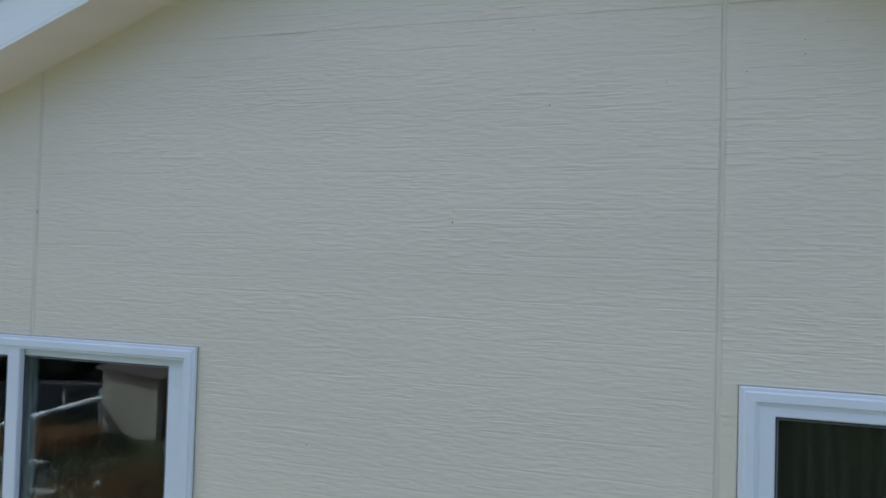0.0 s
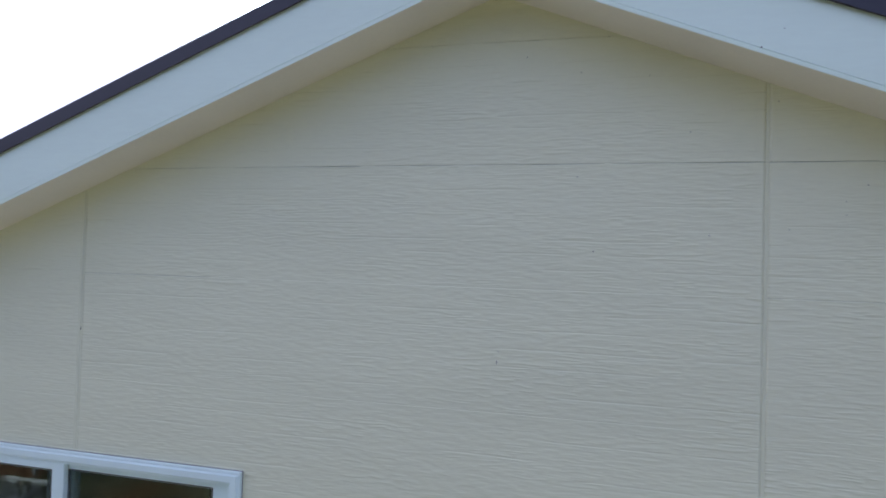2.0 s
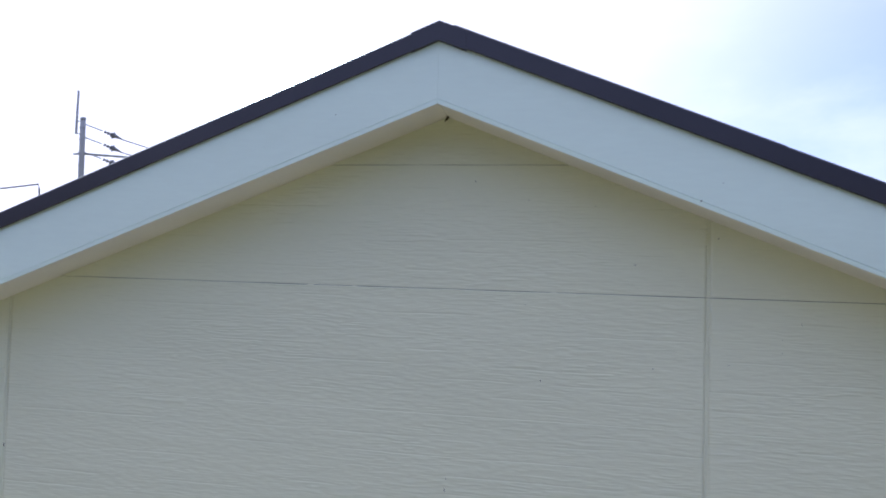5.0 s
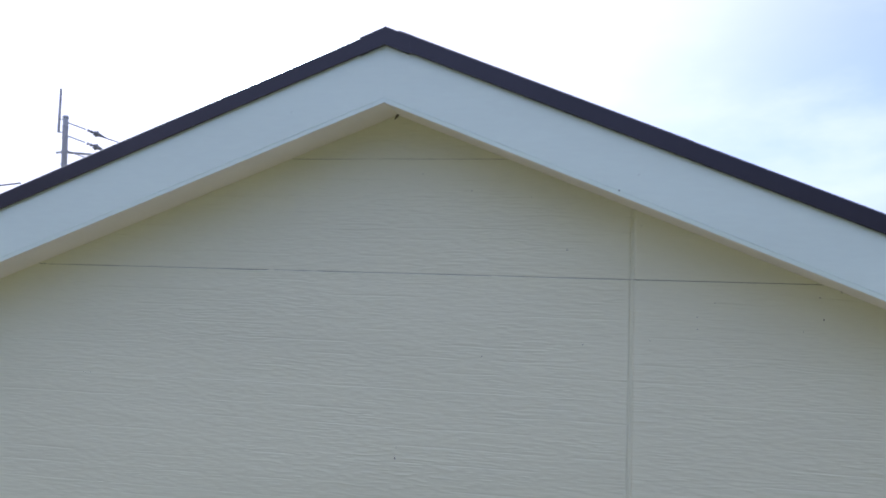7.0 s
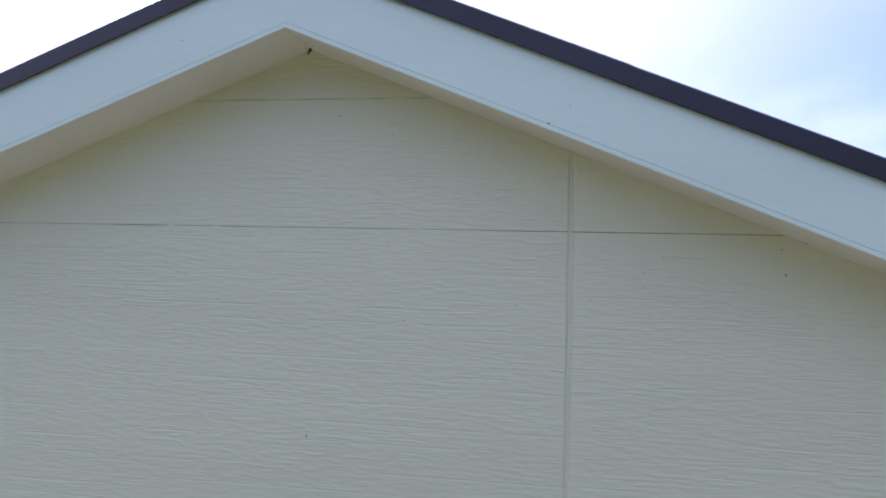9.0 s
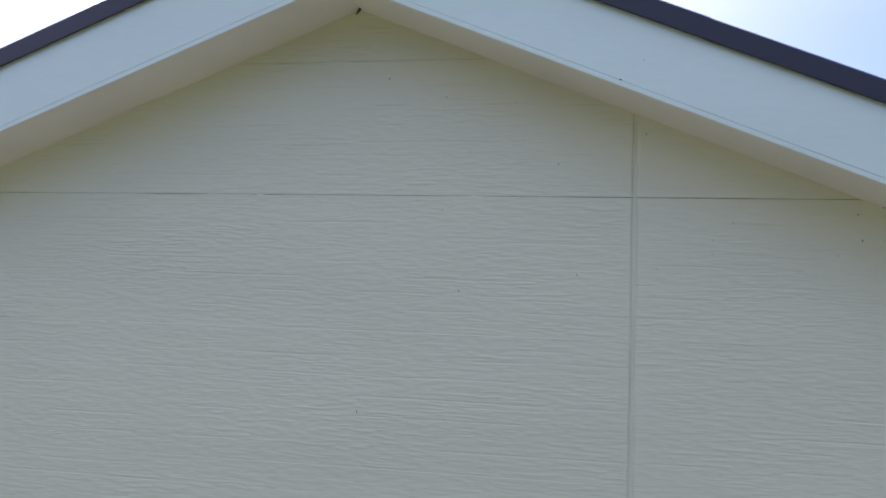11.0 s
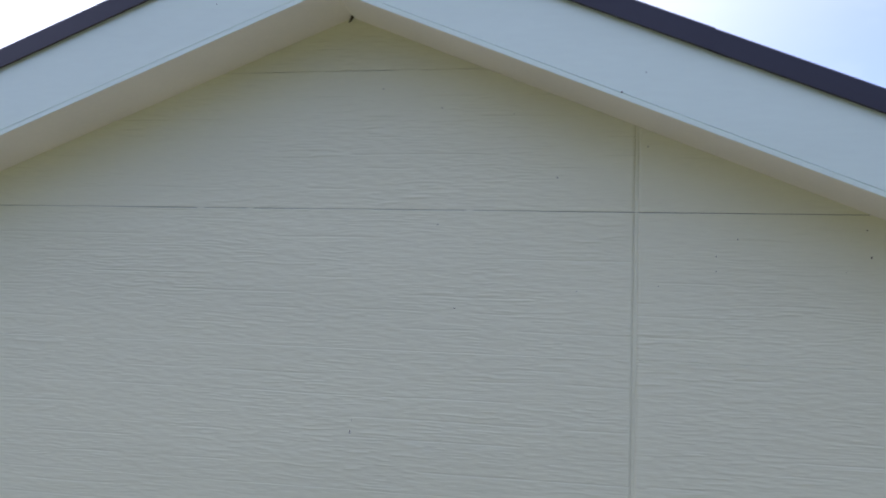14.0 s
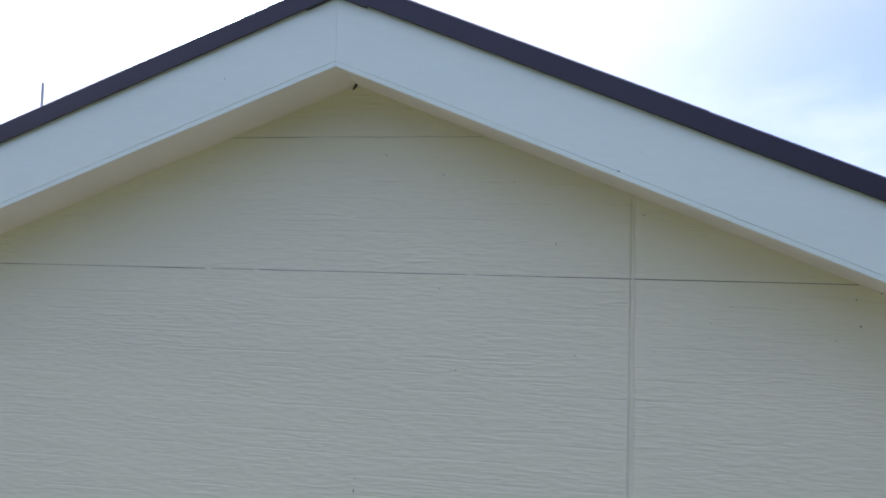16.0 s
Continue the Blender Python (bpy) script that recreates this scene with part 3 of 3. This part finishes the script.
for x, y, top, arm in ((-47.7, 40.0, 9.95, 0.26), (-48.5, 39.1, 10.55, 0.20)):
    fp = tagged(empty("utility_pole"), "distant grey utility pole with a short crossarm", "utility pole")
    fp.location = (x, y, 0)
    bm = bmesh.new()
    tube(bm, [(0, 0, -0.3), (0, 0, top * 0.5), (0, 0, top)], 0.16, 10, 0.11)
    part("shaft", bm, POLE, fp, smooth=True)
    bm = bmesh.new()
    box(bm, -arm, arm, -0.06, 0.06, top - 0.35, top - 0.23, 0.01)
    part("crossarm", bm, STEEL, fp)

# ---- the yard that the windows mirror ----
n = 60
gx = np.linspace(-1, 1, n + 1)
gx = np.sign(gx) * (np.abs(gx) ** 2.6) * 900
GX, GY = np.meshgrid(gx, gx)
GZ = np.array([[noise.noise((x * 0.11, y * 0.11, 0.3)) * 0.10 * min(1, max(0, (math.hypot(x, y - 3) - 7) / 6)) for x in gx] for y in gx]) - 0.02
idx = np.arange((n + 1) ** 2).reshape(n + 1, n + 1)
q = np.stack([idx[:-1, :-1], idx[:-1, 1:], idx[1:, 1:], idx[1:, :-1]], -1).reshape(-1, 4)
ground = from_arrays("ground", np.stack([GX, GY, GZ], -1).reshape(-1, 3), q, GRASS, smooth=True)
tagged(ground, "uneven ground of dry brown and green grass", "ground", kind="structure")

shed = tagged(empty("shed"), "small weathered concrete shed with a sloping roof", "shed")
shed.matrix_basis = pose(-11.78, -12.38, -0.06, 0, 0, -9)
bm = bmesh.new()
prism(bm, [(-0.84, -0.1), (0.84, -0.1), (0.84, 1.84), (-0.84, 2.10)], 0.0, -1.9)
part("shed_wall", bm, SHEDWALL, shed)
bm = bmesh.new()
prism(bm, [(-0.98, 2.135), (0.98, 1.82), (0.98, 1.90), (-0.98, 2.215)], 0.14, -2.05)
part("shed_roof", bm, SHEDROOF, shed)
bm = bmesh.new()
box(bm, 0.842, 0.865, -1.5, -0.3, 0.05, 1.6, 0.004)
part("shed_door", bm, SHEDROOF, shed)

rail = tagged(empty("guard_rail"), "white and grey painted guard rail on short posts in the grass", "guard rail")
rail.location = (-12.83, -12.38, 0)
for y0, y1, mat in ((0.0, 1.42, RAILWHITE), (1.42, 1.80, STEEL), (1.80, 2.9, RAILWHITE), (2.9, 3.3, STEEL), (3.3, 6.5, RAILWHITE)):
    bm = bmesh.new()
    box(bm, -0.12, 0.12, y0, y1 - 0.004, 1.12, 1.20, 0.02)
    part("beam", bm, mat, rail)
for y, top in ((-0.05, 1.42), (2.2, 1.1), (4.4, 1.1), (6.4, 1.1)):
    bm = bmesh.new()
    tube(bm, [(0.0, y, -0.2), (0.0, y, top)], 0.045, 10)
    part("post", bm, POLE, rail, smooth=True)
post = tagged(empty("marker_post"), "thin white marker post beside the dark retaining wall", "post")
post.location = (-15.3, -13.5, 0)
bm = bmesh.new()
tube(bm, [(0, 0, -0.1), (0, 0, 0.95)], 0.04, 8)
part("shaft", bm, RAILWHITE, post, smooth=True)

retaining_wall = tagged(empty("retaining_wall"), "low dark weathered concrete retaining wall behind the guard rail", "wall")
retaining_wall.matrix_basis = pose(-12.4, -14.75, 0, 0, 0, 166)
bm = bmesh.new()
box(bm, 0, 16, 0, 0.3, -0.2, 1.02, 0.02)
part("wall_body", bm, BANK, retaining_wall)
bm = bmesh.new()
box(bm, -0.02, 16.02, -0.03, 0.33, 1.022, 1.08, 0.015)
part("coping", bm, CONCRETE, retaining_wall)

bm = bmesh.new()
box(bm, -13.6, -11.0, -9.9, -8.7, -0.2, 0.05, 0.015)
tagged(part("paving_slab", bm, BANK), "dark concrete slab lying in the grass", "paving slab")
for x0, x1, y in ((-13.6, -12.05, -9.99), (-13.2, -10.3, -8.58)):
    bm = bmesh.new()
    box(bm, x0, x1, y - 0.07, y + 0.07, -0.2, 0.14, 0.015)
    tagged(part("kerb_stone", bm, CONCRETE), "pale concrete kerb along the dark slab", "kerb", "kerbs of the slab")
bm = bmesh.new()
bmesh.ops.create_icosphere(bm, subdivisions=3, radius=1)
for v in bm.verts:
    k = 1 + 0.35 * noise.noise(v.co * 1.3)
    v.co = Vector((v.co.x * 0.15 * k, v.co.y * 0.12 * k, v.co.z * 0.11 * k))
stone = tagged(part("stone", bm, CONCRETE), "pale rough stone lying in the dry grass", "stone")
stone.matrix_basis = pose(-9.85, -9.3, 0.05)

rs = np.random.RandomState(3)


def blades(count, cx, cy, sx, sy, hmin, hmax, width):
    base = np.stack([cx + rs.randn(count) * sx, cy + rs.randn(count) * sy], -1)
    h = rs.uniform(hmin, hmax, count)
    a = rs.uniform(0, 2 * np.pi, count)
    lean = rs.uniform(0.05, 0.5, count) * h
    ux, uy = np.cos(a), np.sin(a)
    w = width * rs.uniform(0.6, 1.4, count)
    z0 = np.full(count, -0.08)
    p = lambda k, s: np.stack([base[:, 0] - uy * w * s + ux * lean * k, base[:, 1] + ux * w * s + uy * lean * k, z0 + h * (k ** 0.7)], -1)
    v = np.stack([p(0.0, -1), p(0.0, 1), p(0.5, 0.8), p(0.5, -0.8), p(1.0, 0.12), p(1.0, -0.12)], 1).reshape(-1, 3)
    b = np.arange(count)[:, None] * 6
    f = np.concatenate([b + np.array([[0, 1, 2, 3]]), b + np.array([[3, 2, 4, 5]])])
    return v, f


def joined(sets):
    vs, fs, o = [], [], 0
    for v, f in sets:
        vs.append(v)
        fs.append(f + o)
        o += len(v)
    return np.concatenate(vs), np.concatenate(fs)


v, f = joined([blades(520, rs.uniform(-14.8, -12.5), rs.uniform(-11.9, -10.6), 0.35, 0.35, 0.15, 0.60, 0.012) for _ in range(18)]
              + [blades(420, rs.uniform(-10.6, -7.5), rs.uniform(-10.2, -7.5), 0.45, 0.45, 0.10, 0.36, 0.009) for _ in range(16)])
tagged(from_arrays("dry_weeds", v, f, STRAW), "tall russet dry weeds in the yard", "weeds", kind="stuff")
v, f = joined([blades(520, rs.uniform(-19, -6), rs.uniform(-17, -6), 1.2, 1.2, 0.10, 0.35, 0.014) for _ in range(30)]
              + [blades(900, rs.uniform(-12.5, -8.5), rs.uniform(-11.8, -9.6), 0.5, 0.4, 0.08, 0.26, 0.010) for _ in range(16)])
tagged(from_arrays("grass_tufts", v, f, TUFT), "low green grass tufts in the yard", "grass", kind="stuff")
bush = tagged(empty("bush"), "low dark green bush against the shed wall", "bush")
bush.location = (-11.65, -11.65, 0)
bm = bmesh.new()
for i in range(7):
    a = i * 0.9
    tube(bm, [(0, 0, -0.05), (0.12 * math.cos(a), 0.08 * math.sin(a), 0.2), (0.38 * math.cos(a), 0.26 * math.sin(a), 0.42)], 0.018, 6, 0.005)
part("stem", bm, BARK, bush)
lf = []
for i in range(900):
    a, r, hh = rs.uniform(0, 6.283), rs.rand() ** 0.5, rs.rand()
    c = np.array([0.5 * r * math.cos(a), 0.32 * r * math.sin(a), 0.08 + 0.46 * hh * (1.1 - 0.6 * r)])
    u, w = rs.randn(3), rs.randn(3)
    u, w = u / np.linalg.norm(u) * 0.055, w / np.linalg.norm(w) * 0.022
    lf += [c - u, c - w, c + u, c + w]
from_arrays("foliage", np.array(lf), np.arange(3600).reshape(-1, 4), LEAF, bush)


def woods():
    sets = []
    for i in range(110):
        a = radians(185 + 150 * i / 109 + rs.uniform(-2, 2))
        # the right-hand stretch is added, tall and dense to hold back skylight
        near = a > radians(280)
        d = rs.uniform(25.5, 29) if near else rs.uniform(22, 34)
        c = np.array([d * math.cos(a), d * math.sin(a), 0])
        top = rs.uniform(9, 12) if near else rs.uniform(7, 11)
        m = 2600 if near else 1100
        p = rs.randn(m, 3)
        p /= np.linalg.norm(p, axis=1)[:, None]
        p *= (rs.rand(m, 1) ** 0.35) * np.array([[2.6, 2.6, top * 0.5]]) * rs.uniform(0.75, 1.15, (m, 1))
        p += c + np.array([0, 0, top * 0.5])
        u = rs.randn(m, 3)
        u /= np.linalg.norm(u, axis=1)[:, None]
        w = np.cross(u, rs.randn(m, 3))
        w /= np.linalg.norm(w, axis=1)[:, None]
        s = rs.uniform(0.25, 0.6, (m, 1))
        vv = np.stack([p - u * s, p - w * s * 0.5, p + u * s, p + w * s * 0.5], 1).reshape(-1, 3)
        sets.append((vv, np.arange(m * 4).reshape(-1, 4)))
    return joined(sets)




def added_shrubs():
    """Dense dark shrubs on the other side of the yard, added to darken a pane."""
    sets = []
    for i in range(46):
        c = np.array([rs.uniform(2.5, 9.5), rs.uniform(-16, -9), 0])
        top = rs.uniform(1.6, 3.4)
        m = 4800
        p = rs.randn(m, 3)
        p /= np.linalg.norm(p, axis=1)[:, None]
        p *= (rs.rand(m, 1) ** 0.4) * np.array([[1.3, 1.3, top * 0.55]]) * rs.uniform(0.7, 1.15, (m, 1))
        p += c + np.array([0, 0, top * 0.5])
        u = rs.randn(m, 3)
        u /= np.linalg.norm(u, axis=1)[:, None]
        w = np.cross(u, rs.randn(m, 3))
        w /= np.linalg.norm(w, axis=1)[:, None]
        s = rs.uniform(0.025, 0.05, (m, 1))
        sets.append((np.stack([p - u * s, p - w * s * 0.5, p + u * s, p + w * s * 0.5], 1).reshape(-1, 3), np.arange(m * 4).reshape(-1, 4)))
    return joined(sets)


v, f = added_shrubs()
tagged(from_arrays("added_shrubs", v, f, LEAF), "dense dark green shrubs added to darken the right window reflection", "shrubs", kind="stuff")
v, f = woods()
tagged(from_arrays("far_woods", v, f, LEAF), "dark belt of broadleaf woods beyond the yard, its right end added to block skylight", "woods", kind="stuff")
